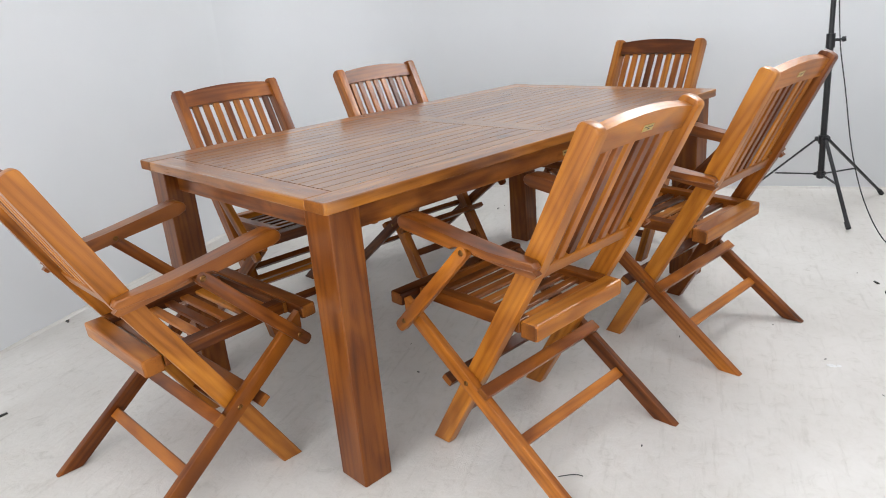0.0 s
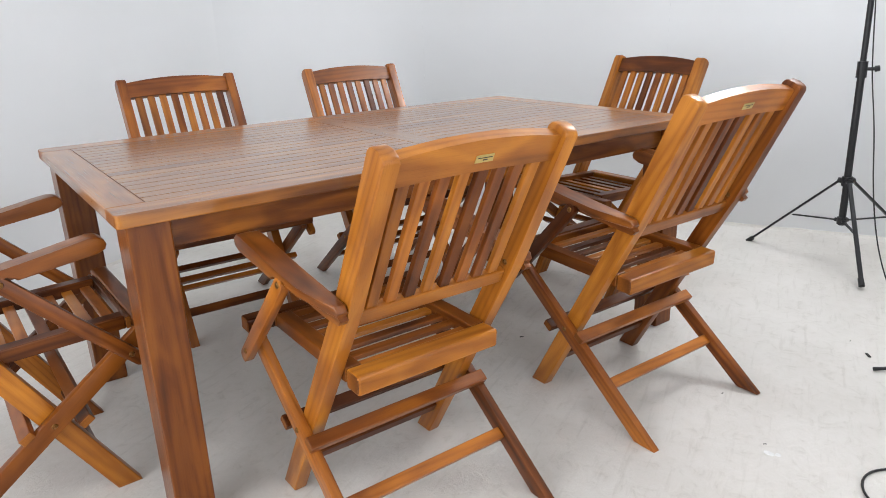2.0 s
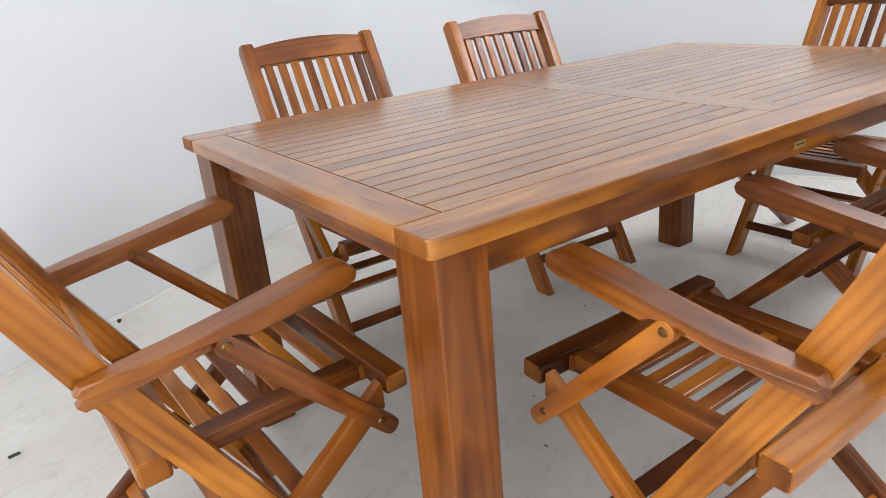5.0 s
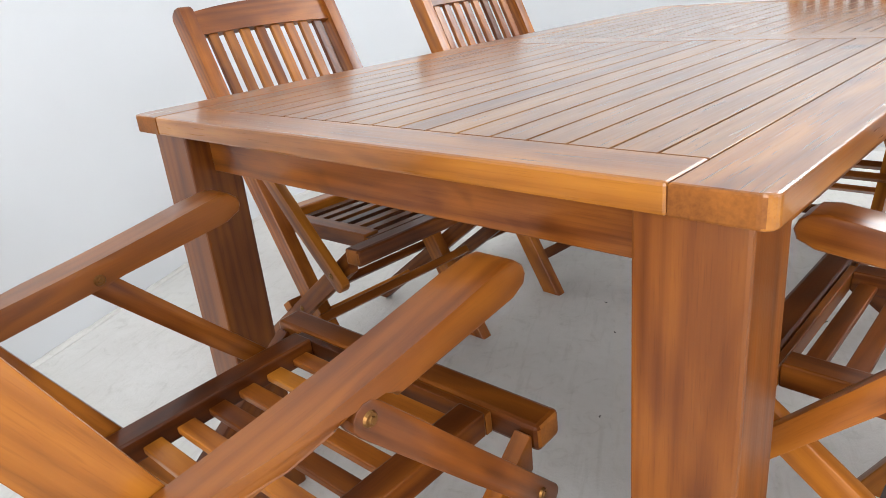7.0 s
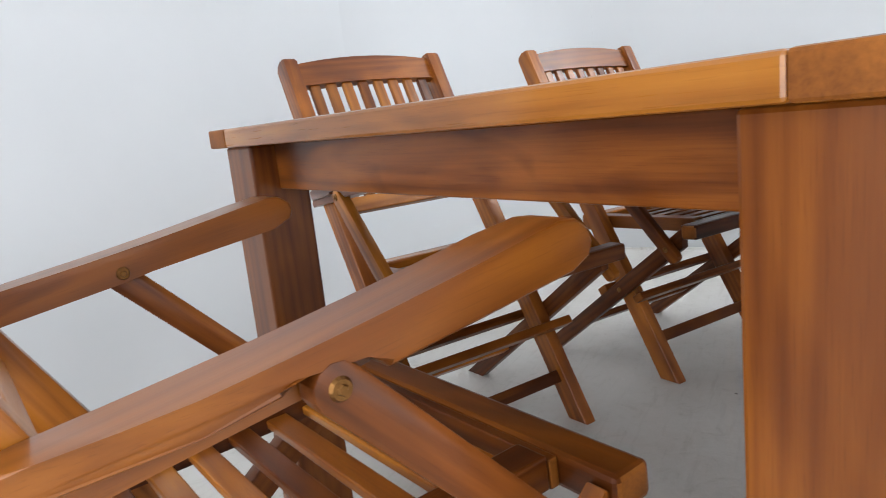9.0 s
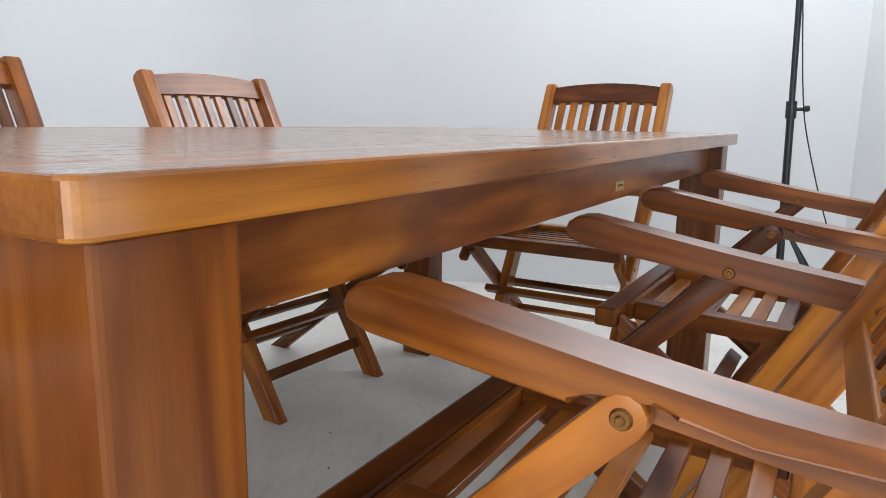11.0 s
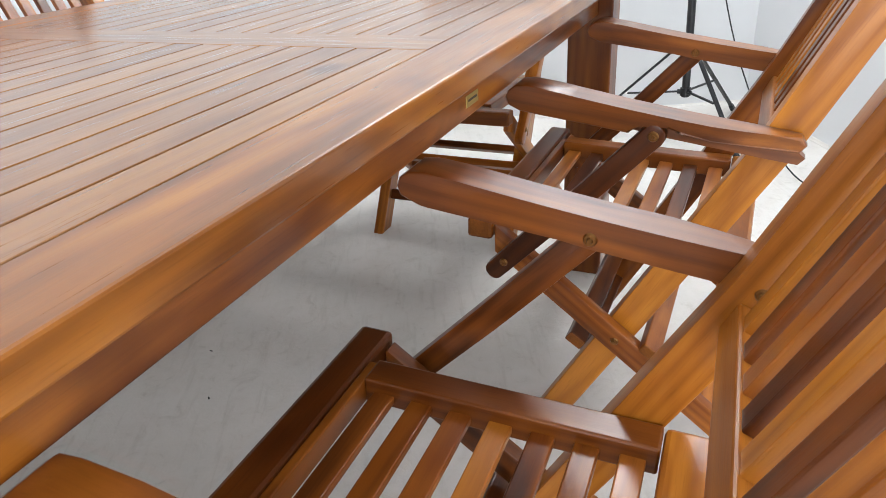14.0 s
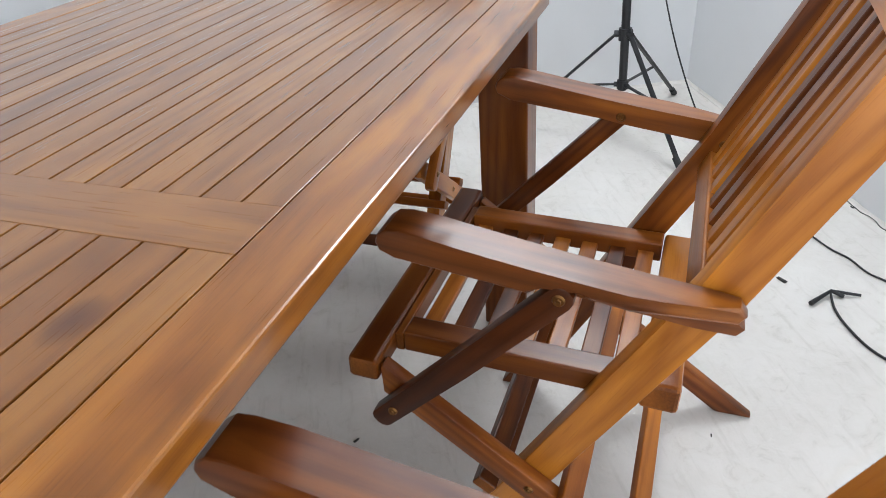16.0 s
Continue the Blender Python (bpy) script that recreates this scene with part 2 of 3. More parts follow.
def box_bm(sx, sy, sz, bevel=0.003, seg=2):
    bm = bmesh.new()
    bmesh.ops.create_cube(bm, size=1)
    bmesh.ops.scale(bm, vec=(sx, sy, sz), verts=bm.verts)
    if bevel:
        bmesh.ops.bevel(bm, geom=bm.edges[:], offset=bevel, segments=seg, profile=0.5, affect="EDGES")
    return bm


def board(name, parent, material, a, b, wide, thick, face, bevel=0.003, label=""):
    """A straight board from a to b; face is the way its flat side looks."""
    a, b, face = Vector(a), Vector(b), Vector(face)
    x = (b - a).normalized()
    z = (face - x * face.dot(x)).normalized()
    y = z.cross(x)
    m = Matrix((x, y, z)).transposed().to_4x4()
    m.translation = (a + b) / 2
    ob = part(name, box_bm((b - a).length, wide, thick, bevel), material, parent, label, m)
    ob.data.materials.append(TEAK_END)
    for poly in ob.data.polygons:
        if abs(poly.normal.x) > 0.9:
            poly.material_index = 1
    return ob


def slab(name, parent, material, outline, lo, hi, along, bevel=0.003, label=""):
    """An outline in the (y, z) plane, thick from x = lo to x = hi, its grain along the given way in that plane."""
    d = Vector((0, *along)).normalized()
    m = Matrix((d, Vector((1, 0, 0)), d.cross(Vector((1, 0, 0))))).transposed().to_4x4()
    c = Vector(((lo + hi) / 2, sum(p[0] for p in outline) / len(outline), sum(p[1] for p in outline) / len(outline)))
    m.translation = c
    inv = m.inverted()
    bm = bmesh.new()
    sides = []
    for x in (lo, hi):
        sides.append([bm.verts.new(inv @ Vector((x, *p))) for p in outline])
    bm.faces.new(sides[0])
    bm.faces.new(sides[1][::-1])
    k = len(outline)
    for i in range(k):
        bm.faces.new((sides[0][i], sides[1][i], sides[1][(i + 1) % k], sides[0][(i + 1) % k]))
    if bevel:
        caps = [e for e in bm.edges if len({v in sides[0] for v in e.verts}) == 1]
        bmesh.ops.bevel(bm, geom=caps, offset=bevel, segments=2, profile=0.5, affect="EDGES")
    return part(name, bm, material, parent, label, m, "soft")


def rod_bm(a, b, r1, r2=None, seg=12):
    a, b = Vector(a), Vector(b)
    bm = bmesh.new()
    bmesh.ops.create_cone(bm, cap_ends=True, segments=seg, radius1=r1, radius2=r1 if r2 is None else r2, depth=(b - a).length)
    bmesh.ops.transform(bm, matrix=Matrix.Translation((a + b) / 2) @ (b - a).to_track_quat("Z", "Y").to_matrix().to_4x4(), verts=bm.verts)
    return bm


def join(*bms):
    out = bmesh.new()
    for bm in bms:
        me = bpy.data.meshes.new("joined")
        bm.to_mesh(me)
        bm.free()
        out.from_mesh(me)
        bpy.data.meshes.remove(me)
    return out


def cable_mesh(name, points, radius, material, seg=8, steps=8):
    """A round cable through the points, as one mesh."""
    curve = bpy.data.curves.new(name, "CURVE")
    curve.dimensions, curve.bevel_depth, curve.bevel_resolution, curve.resolution_u = "3D", radius, 2, steps
    line = curve.splines.new("NURBS")
    line.points.add(len(points) - 1)
    for p, co in zip(line.points, points):
        p.co = (*co, 1)
    line.use_endpoint_u, line.order_u = True, 4
    tmp = bpy.data.objects.new(name, curve)
    me = bpy.data.meshes.new_from_object(tmp)
    bpy.data.objects.remove(tmp)
    bpy.data.curves.remove(curve)
    me.name = name
    me.materials.clear()
    me.materials.append(material)
    return me


# ---- the studio ----
def wall(name, u0, n0, u1, n1, label):
    sx, sy = u1 - u0, n1 - n0
    bm = box_bm(sx, sy, CEIL, 0)
    ob = part(name, bm, WALL, None, "", ROOM @ pose((u0 + u1) / 2, (n0 + n1) / 2, CEIL / 2))
    return tagged(ob, label, "wall", kind="structure")


T = 0.15
bm = box_bm(U1 - U0 + 2 * T, N1 - N0 + 2 * T, 0.2, 0)
floor = part("floor", bm, FLOOR, None, "", ROOM @ pose((U0 + U1) / 2, (N0 + N1) / 2, -0.1))
tagged(floor, "white painted concrete floor with scuffs and grey smears", "floor", kind="structure")
bm = box_bm(U1 - U0 + 2 * T, N1 - N0 + 2 * T, 0.15, 0)
ceiling = part("ceiling", bm, WALL, None, "", ROOM @ pose((U0 + U1) / 2, (N0 + N1) / 2, CEIL + 0.075))
tagged(ceiling, "plain white studio ceiling", "ceiling", kind="structure")
R = 0.84                                 # the studio's rounded corner
wall("wall_west", U0 - T, N1, U1 - R, N1 + T, "smooth white painted studio wall")
wall("wall_north", U1, N0 - T, U1 + T, N1 - R, "white studio wall of tall joined panels, brightly lit")


def pierced_wall(name, a0, a1, gate, along_n, label):
    """A wall with one wide opening, along n at U0 or along u at N0."""
    g0, g1, sill, head = gate
    pieces = []
    for a, b, lo, hi in ((a0, g0, 0, CEIL), (g1, a1, 0, CEIL), (g0, g1, 0, sill), (g0, g1, head, CEIL)):
        mid = (a + b) / 2
        bm = box_bm(T if along_n else b - a, b - a if along_n else T, hi - lo, 0)
        bmesh.ops.translate(bm, vec=(U0 - T / 2 if along_n else mid, mid if along_n else N0 - T / 2, (lo + hi) / 2), verts=bm.verts)
        pieces.append(bm)
    return tagged(part(name, join(*pieces), WALL, None, "", ROOM.copy()), label, "wall", kind="structure")


# both openings are added, to hold the fill lamps
pierced_wall("wall_south", N0, N1, FILL_GATE, True, "unseen white studio wall with a wide opening added for fill light")
pierced_wall("wall_east", U0 - T, U1, FILL_SIDE, False, "white painted studio wall with an opening added for fill light")
bend = [(U1 - R + r * math.cos(a), N1 - R + r * math.sin(a)) for r in (R, R + T) for a in [i * math.pi / 64 for i in range(33)]]
bm = bmesh.new()
rings = [[bm.verts.new((u, n, z)) for u, n in bend] for z in (0, CEIL)]
for i in range(32):
    for j in (i, i + 33):
        bm.faces.new((rings[0][j], rings[0][j + 1], rings[1][j + 1], rings[1][j]))
corner = part("wall_corner", bm, WALL, None, "", ROOM.copy(), True)
tagged(corner, "smooth white rounded studio corner", "wall", kind="structure")


def cove(name, path, inward, label, r=0.012):
    """A low rounded fillet of paint and filler where the wall meets the floor."""
    bm = bmesh.new()
    rows = []
    for p, way in zip(path, inward):
        p, way = Vector((*p, 0)), Vector((*way, 0))
        size = r * (1 + 0.35 * noise.noise(p * 7.0) + 0.2 * noise.noise(p * 31.0))
        ring = [p + way * (size * (1 - math.sin(q))) + Vector((0, 0, size * (1 - math.cos(q)))) for q in [j * math.pi / 8 for j in range(5)]]
        rows.append([bm.verts.new(v) for v in ring] + [bm.verts.new(p - way * 0.004 - Vector((0, 0, 0.004)))])
    for one, two in zip(rows, rows[1:]):
        for j in range(6):
            bm.faces.new((one[j], one[(j + 1) % 6], two[(j + 1) % 6], two[j]))
    ob = part(name, bm, FLOOR, None, "", ROOM.copy(), True)
    return tagged(ob, label, "trim", kind="structure")


def line(a, b, k=120):
    return [(a[0] + (b[0] - a[0]) * i / k, a[1] + (b[1] - a[1]) * i / k) for i in range(k + 1)]


arc = [i * math.pi / 80 for i in range(41)]
path = line((U1, N0), (U1, N1 - R)) + [(U1 - R + R * math.cos(a), N1 - R + R * math.sin(a)) for a in arc][1:-1] + line((U1 - R, N1), (U0, N1))
inward = [(-1, 0)] * 121 + [(-math.cos(a), -math.sin(a)) for a in arc][1:-1] + [(0, -1)] * 121
cove("trim", path, inward, "rough white filler along the foot of the wall")
cove("trim", line((U0, N0), (U1, N0)), [(0, 1)] * 121, "chipped white filler along the foot of the wall")
for n in (-0.50, 0.92):
    ob = part("trim", box_bm(0.002, 0.002, CEIL - 0.02, 0), SEAM, None, "", ROOM @ pose(U1 + 0.0007, n, CEIL / 2))
    tagged(ob, "thin vertical joint between white wall panels", "trim", kind="structure")


# ---- the table ----
L, W, H, TOP = 1.82, 1.0, 0.75, 0.028
STILE, RAIL = 0.078, 0.077


def build_table():
    table = thing("dining_table", pose(0, 0, 0), "large oiled teak dining table with slatted top", "table")
    tops = [("frame_board", (0, STILE / 2), (L, STILE / 2), STILE), ("frame_board", (0, W - STILE / 2), (L, W - STILE / 2), STILE)]
    for name, a, b, wide in tops:
        bm = box_bm(b[0] - a[0], wide, TOP, 0)
        way = -1 if a[1] < W / 2 else 1
        posts = [e for e in bm.edges if abs(e.verts[0].co.z - e.verts[1].co.z) > TOP / 2 and e.verts[0].co.y * way > 0]
        bmesh.ops.bevel(bm, geom=posts, offset=0.013, segments=6, profile=0.5, affect="EDGES")
        rim = [e for e in bm.edges if abs(e.verts[0].co.z - e.verts[1].co.z) < 1e-5 and abs(e.calc_face_angle(0) - math.pi / 2) < 0.1]
        bmesh.ops.bevel(bm, geom=rim, offset=0.0026, segments=2, profile=0.5, affect="EDGES")
        ob = part(name, bm, TEAK_FRAME, table, "", pose((a[0] + b[0]) / 2, a[1], H - TOP / 2))
        ob.data.materials.append(TEAK_END)
        for poly in ob.data.polygons:
            if abs(poly.normal.x) > 0.9:
                poly.material_index = 1
    for x, wide in ((RAIL / 2, RAIL), (0.900, 0.082), (L - RAIL / 2, RAIL)):
        board("cross_board", table, TEAK_TOP if x == 0.900 else TEAK_FRAME, (x, STILE + 0.0006, H - TOP / 2), (x, W - STILE - 0.0006, H - TOP / 2), wide, TOP - 0.0004, (0, 0, 1), 0.0035 if x != 0.900 else 0.0006)
    k = 18
    pitch = (W - 2 * STILE) / k
    for x0, x1 in ((RAIL, 0.859), (0.941, L - RAIL)):
        for i in range(k):
            y = STILE + pitch * (i + 0.5)
            board("slat", table, TEAK_EYE if (i, x0) == (1, RAIL) else TEAK_TOP, (x0 + 0.0003, y, H - 0.0115), (x1 - 0.0003, y, H - 0.0115), pitch - 0.0027, 0.022, (0, 0, 1), 0.0008)
    inset, leg_x, leg_y = 0.02, 0.086, 0.1
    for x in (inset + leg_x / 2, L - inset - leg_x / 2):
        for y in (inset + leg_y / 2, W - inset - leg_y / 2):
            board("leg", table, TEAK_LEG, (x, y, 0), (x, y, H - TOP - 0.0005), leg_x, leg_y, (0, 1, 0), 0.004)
    z0, z1 = 0.654, H - TOP - 0.0005
    for y in (0.065, W - 0.065):
        board("apron", table, TEAK_SIDE, (inset + leg_x, y, (z0 + z1) / 2), (L - inset - leg_x, y, (z0 + z1) / 2), z1 - z0, 0.024, (0, 1, 0), 0.002)
    for x in (0.070, L - 0.070):
        board("apron", table, TEAK_APRON, (x, inset + leg_y, (z0 + z1) / 2), (x, W - inset - leg_y, (z0 + z1) / 2), z1 - z0, 0.024, (1, 0, 0), 0.002)
    # bearers under the slats
    for x in (0.45, 0.905, 1.37):
        board("bearer", table, TEAK_DARK_SHADED, (x, 0.082, 0.708), (x, W - 0.082, 0.708), 0.05, 0.03, (0, 0, 1), 0.002)
    plate = part("maker_plate", box_bm(0.042, 0.0016, 0.015, 0.0006, 1), PLATE, table, "small brass maker's plate", pose(0.930, 0.0522, 0.675))
    part("engraving", box_bm(0.03, 0.0006, 0.003, 0), INK, plate, "", pose(0, -0.001, 0.001))
    return table


build_table()


# ---- the chairs ----
def strip(points, half):
    """The outline of a bar of even width along a centre line in the (y, z) plane."""
    left, right = [], []
    for i, p in enumerate(points):
        a, b = Vector(points[max(i - 1, 0)]), Vector(points[min(i + 1, len(points) - 1)])
        d = (b - a).normalized()
        q = Vector((-d.y, d.x)) * half
        left.append(tuple(Vector(p) + q)), right.append(tuple(Vector(p) - q))
    return left, right


def disc(name, parent, x, y, z, r=0.0076, out=1):
    bm = join(rod_bm((0, 0, 0), (out * 0.0025, 0, 0), r, r * 0.8, 16), rod_bm((out * 0.0025, 0, 0), (out * 0.004, 0, 0), r * 0.5, r * 0.38, 6))
    return part(name, bm, BRASS, parent, "brass bolt head", pose(x, y, z))


def arm_slab(chair, upper, lower, s, material):
    """One armrest: a top of full width and a deeper inner half that leaves room for the folded strut."""
    d = Vector((0, 1, 0.14)).normalized()
    m = Matrix((d, Vector((1, 0, 0)), d.cross(Vector((1, 0, 0))))).transposed().to_4x4()
    m.translation = Vector((s * 0.246, 0.02, 0.610))
    inv = m.inverted()
    pieces = []
    for outline, lo, hi, soft in ((upper, 0.2215, 0.2685, True), (lower, 0.2215, 0.2505, False)):
        bm = bmesh.new()
        sides = []
        for x in (lo, hi):
            cut = {0.2685: 0.026, 0.2505: 0.011}.get(x, 0.0)          # the outer rear corner is rounded off
            wide = [(0.005 * max(0.0, min(1.0, (p[0] + 0.18) / 0.28)) if x == 0.2685 else 0.0) - cut * max(0.0, min(1.0, (-0.10 - p[0]) / 0.085)) ** 2 for p in outline]
            sides.append([bm.verts.new(inv @ Vector((s * (x + w), *p))) for p, w in zip(outline, wide)])
        bm.faces.new(sides[0])
        bm.faces.new(sides[1][::-1])
        k = len(outline)
        for i in range(k):
            bm.faces.new((sides[0][i], sides[1][i], sides[1][(i + 1) % k], sides[0][(i + 1) % k]))
        if soft:
            rims = [set(sides[0][1:-5]), set(sides[1])]
            bmesh.ops.bevel(bm, geom=[e for e in bm.edges if any(set(e.verts) <= rim for rim in rims)], offset=0.0045, segments=3, profile=0.5, affect="EDGES")
        bmesh.ops.recalc_face_normals(bm, faces=bm.faces)
        pieces.append(bm)
    return part("armrest", join(*pieces), material, chair, "", m, "soft")


def build_chair(m, label, plate, tones, arm=(TEAK_ARM, TEAK_ARM), rail_wood=TEAK, post_wood=(TEAK_PALE, TEAK_PALE), strut_wood=TEAK, leg_wood=TEAK):
    """tones: the wood of the eight back slats and then of the seven seat slats, from -x: d dark (on seats it also
    stands in for shade), m middle, p pale.
    """
    wood = {"d": TEAK_DARK_SHADED, "m": TEAK, "p": TEAK_PALE}
    chair = thing("folding_armchair", m, label, "chair", "chairs round the table")
    top, piv, foot = (-0.303, 0.884), (-0.160, 0.585), (0.172, 0.0)
    for s in (-1, 1):
        lo, hi = sorted((s * 0.187, s * 0.2195))
        le, ri = strip([top, piv, foot], 0.0250)
        du = Vector((top[0] - piv[0], top[1] - piv[1])).normalized()
        dn = Vector((-du.y, du.x))
        # from the back edge over the rounded top to the front edge, then down
        crown = [tuple(Vector(top) + dn * 0.0250 * math.copysign(abs(math.cos(q)) ** 0.7, math.cos(q)) + du * 0.013 * math.sin(q) ** 0.8) for q in [math.pi * j / 10 for j in range(11)]]
        if crown[0][0] > crown[-1][0]:
            crown = crown[::-1]
        back, front = sorted((le[1], ri[1]))
        hx = 0.0250 * Vector((foot[0] - piv[0], foot[1] - piv[1])).length / abs(foot[1] - piv[1])
        outline = [*crown, front, (foot[0] + hx, 0), (foot[0] - hx, 0), back]
        slab("back_post", chair, post_wood[s > 0], outline, lo, hi, (foot[0] - top[0], foot[1] - top[1]), 0.0035)
        # crossing rear leg, on the outside of the post
        g, r = Vector((0.262, 0.405)), Vector((-0.262, 0.0))
        d = (g - r).normalized()
        q = Vector((-d.y, d.x)) * 0.0205
        hx = 0.0205 / abs(d.y)
        lo, hi = sorted((s * 0.2200, s * 0.2430))
        up_end, low_end = g + q, g - q
        cut = 0.2465
        slope = d.y / d.x
        slab("crossing_leg", chair, leg_wood, [(r.x - hx, 0), (cut - 0.004, up_end.y + (cut - 0.004 - up_end.x) * slope), (cut, up_end.y - 0.006 + (cut - up_end.x) * slope), (cut, low_end.y + (cut - low_end.x) * slope), (r.x + hx, 0)], lo, hi, tuple(d), 0.003)
        # armrest: flat top, rounded nose, a rebate on its outer side in which the strut folds away
        nose = [(0.180, 0.6575), (0.197, 0.656), (0.208, 0.648), (0.212, 0.638), (0.208, 0.627), (0.190, 0.6185)]
        crest = [(y, 0.5995 + 0.0585 * (y + 0.182) / 0.362 - 0.0040 * math.sin(math.pi * (y + 0.182) / 0.362)) for y in [-0.182 + 0.362 * j / 10 for j in range(10)]]
        upper = [(-0.182, 0.577), (-0.190, 0.587), *crest, *nose, (0.034, 0.597), (0.022, 0.6125), (-0.018, 0.6125), (-0.032, 0.600), (-0.075, 0.5925)]
        lower = [(-0.182, 0.561), (-0.14, 0.569), (0.0, 0.590), (0.034, 0.5972), (0.022, 0.6127), (-0.018, 0.6127), (-0.032, 0.6003), (-0.075, 0.593), (-0.182, 0.5773), (-0.190, 0.570)]
        arm_slab(chair, upper, lower, s, arm[s > 0])
        # strut from armrest to leg
        a, b = Vector((0.0, 0.5955)), Vector((0.226, 0.360))
        d = (b - a).normalized()
        q = Vector((-d.y, d.x))
        ring = [tuple(a + (-d * math.sin(t) + q * math.cos(t)) * 0.0165) for t in [math.pi * j / 6 for j in range(7)]]
        ring += [tuple(a.lerp(b, 0.55) - q * 0.0175)]
        ring += [tuple(b + (d * math.sin(t) * 0.8 - q * math.cos(t)) * 0.0158 + d * 0.018) for t in [math.pi * j / 6 for j in range(7)]]
        ring += [tuple(a.lerp(b, 0.55) + q * 0.0150)]
        lo, hi = sorted((s * 0.2515, s * 0.2725))
        slab("strut", chair, strut_wood, ring, lo, hi, tuple(d), 0.0025)
        disc("bolt", chair, s * 0.2725, 0.0, 0.5955, out=s)
        disc("bolt", chair, s * 0.2215, 0.0, 0.601, out=-s)
        disc("bolt", chair, s * 0.2725, 0.220, 0.3665, 0.007, out=s)
        disc("bolt", chair, s * 0.1875, -0.160, 0.583, 0.007, out=-s)
        disc("bolt", chair, s * 0.2430, 0.039, 0.233, 0.007, out=s)
        # seat side; its dark teak paints in the shade on the seat
        board("seat_side", chair, TEAK_DARK_SHADED, (s * 0.165, -0.0910, 0.4020), (s * 0.165, 0.2350, 0.4133), 0.039, 0.034, (0, 0, 1), 0.003)
    # backrest
    up = Vector((0, top[0] - piv[0], top[1] - piv[1])).normalized()
    face = Vector((1, 0, 0)).cross(up)

    def on_back(x, z):
        k = (z - piv[1]) / (top[1] - piv[1])
        return Vector((x, piv[0] + (top[0] - piv[0]) * k, z))

    # arched top rail
    mid = on_back(0, 0.856)
    mr = Matrix((Vector((1, 0, 0)), up, face)).transposed().to_4x4()
    mr.translation = mid
    bm = bmesh.new()
    lower, upper = [], []
    for i in range(13):
        x = -0.187 + 0.374 * i / 12
        arch = 0.016 * (1 - (x / 0.187) ** 2)
        for row, y in ((lower, -0.0275 + 0.35 * arch), (upper, 0.0295 + arch)):
            row.append([bm.verts.new((x, y, z)) for z in (-0.0125, 0.0125)])
    for i in range(12):
        (a, b), (c, d) = lower[i], lower[i + 1]
        (e, f), (g, h) = upper[i], upper[i + 1]
        for quad in ((a, c, g, e), (b, f, h, d), (a, b, d, c), (e, g, h, f)):
            bm.faces.new(quad)
    bm.faces.new((lower[0][0], upper[0][0], upper[0][1], lower[0][1]))
    bm.faces.new((lower[12][0], lower[12][1], upper[12][1], upper[12][0]))
    edge = [e for e in bm.edges if abs(abs(e.calc_face_angle(0)) - math.pi / 2) < 0.2 and abs(e.verts[0].co.x - e.verts[1].co.x) > 0.01]
    bmesh.ops.bevel(bm, geom=edge, offset=0.004, segments=2, profile=0.5, affect="EDGES")
    rail = part("top_rail", bm, rail_wood, chair, "", mr)
    if plate:
        tag = part("maker_plate", box_bm(0.042, 0.0165, 0.0014, 0.0005, 1), PLATE, rail, "small brass maker's plate", pose(0.005, 0.006, 0.0133))
        part("engraving", box_bm(0.034, 0.0016, 0.0005, 0), INK, tag, "", pose(0, 0.0022, 0.0009))
        part("engraving", box_bm(0.011, 0.0022, 0.0005, 0), INK, tag, "", pose(0.001, -0.0024, 0.0009))
    board("bottom_rail", chair, TEAK_PALE, on_back(-0.187, 0.553), on_back(0.187, 0.553), 0.036, 0.022, face, 0.003)
    for i in range(8):
        x = (i - 3.5) * 0.0437
        board("back_slat", chair, wood[tones[i]], on_back(x, 0.568), on_back(x, 0.836), 0.0255, 0.0125, face, 0.002)
    # seat
    board("seat_front", chair, TEAK_DARK_SHADED, (-0.2500, 0.2700, 0.4095), (0.2500, 0.2700, 0.4095), 0.044, 0.036, (0, -0.04, 1), 0.006)
    board("seat_front_strip", chair, TEAK_DARK_SHADED, (-0.184, 0.2415, 0.410), (0.184, 0.2415, 0.410), 0.0118, 0.030, (0, -0.04, 1), 0.002)
    board("seat_back", chair, TEAK_PALE, (-0.184, -0.1170, 0.396), (0.184, -0.1170, 0.396), 0.050, 0.044, (0, -0.04, 1), 0.006)
    for i in range(7):
        y = -0.0660 + 0.0462 * i
        board("seat_slat", chair, wood[tones[8 + i]], (-0.148, y, 0.400 + 0.035 * y), (0.148, y, 0.400 + 0.035 * y), 0.0262, 0.011, (0, -0.04, 1), 0.002)
    # stretchers; dark teak on the front bars paints in the shade under the seat
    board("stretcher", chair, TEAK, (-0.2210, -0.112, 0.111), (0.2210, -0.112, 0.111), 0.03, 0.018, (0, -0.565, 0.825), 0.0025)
    board("stretcher", chair, TEAK_DARK_SHADED, (-0.187, 0.116, 0.099), (0.187, 0.116, 0.099), 0.03, 0.018, (0, 0.868, 0.497), 0.0025)
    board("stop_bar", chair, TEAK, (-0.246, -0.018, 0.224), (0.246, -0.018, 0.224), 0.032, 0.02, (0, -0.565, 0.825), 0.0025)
    board("stop_bar", chair, TEAK_DARK_SHADED, (-0.246, 0.104, 0.221), (0.246, 0.104, 0.221), 0.032, 0.02, (0, 0.565, -0.825), 0.0025)
    return chair


def stand_at(x, y, turn, tall=1.0, tilt=0.0):
    """Where a chair stands; its height scale and tilt are fitted to the camera's view."""
    return pose(x, y, 0, 0, tilt, turn) @ Matrix.Diagonal((1, 1, tall, 1))


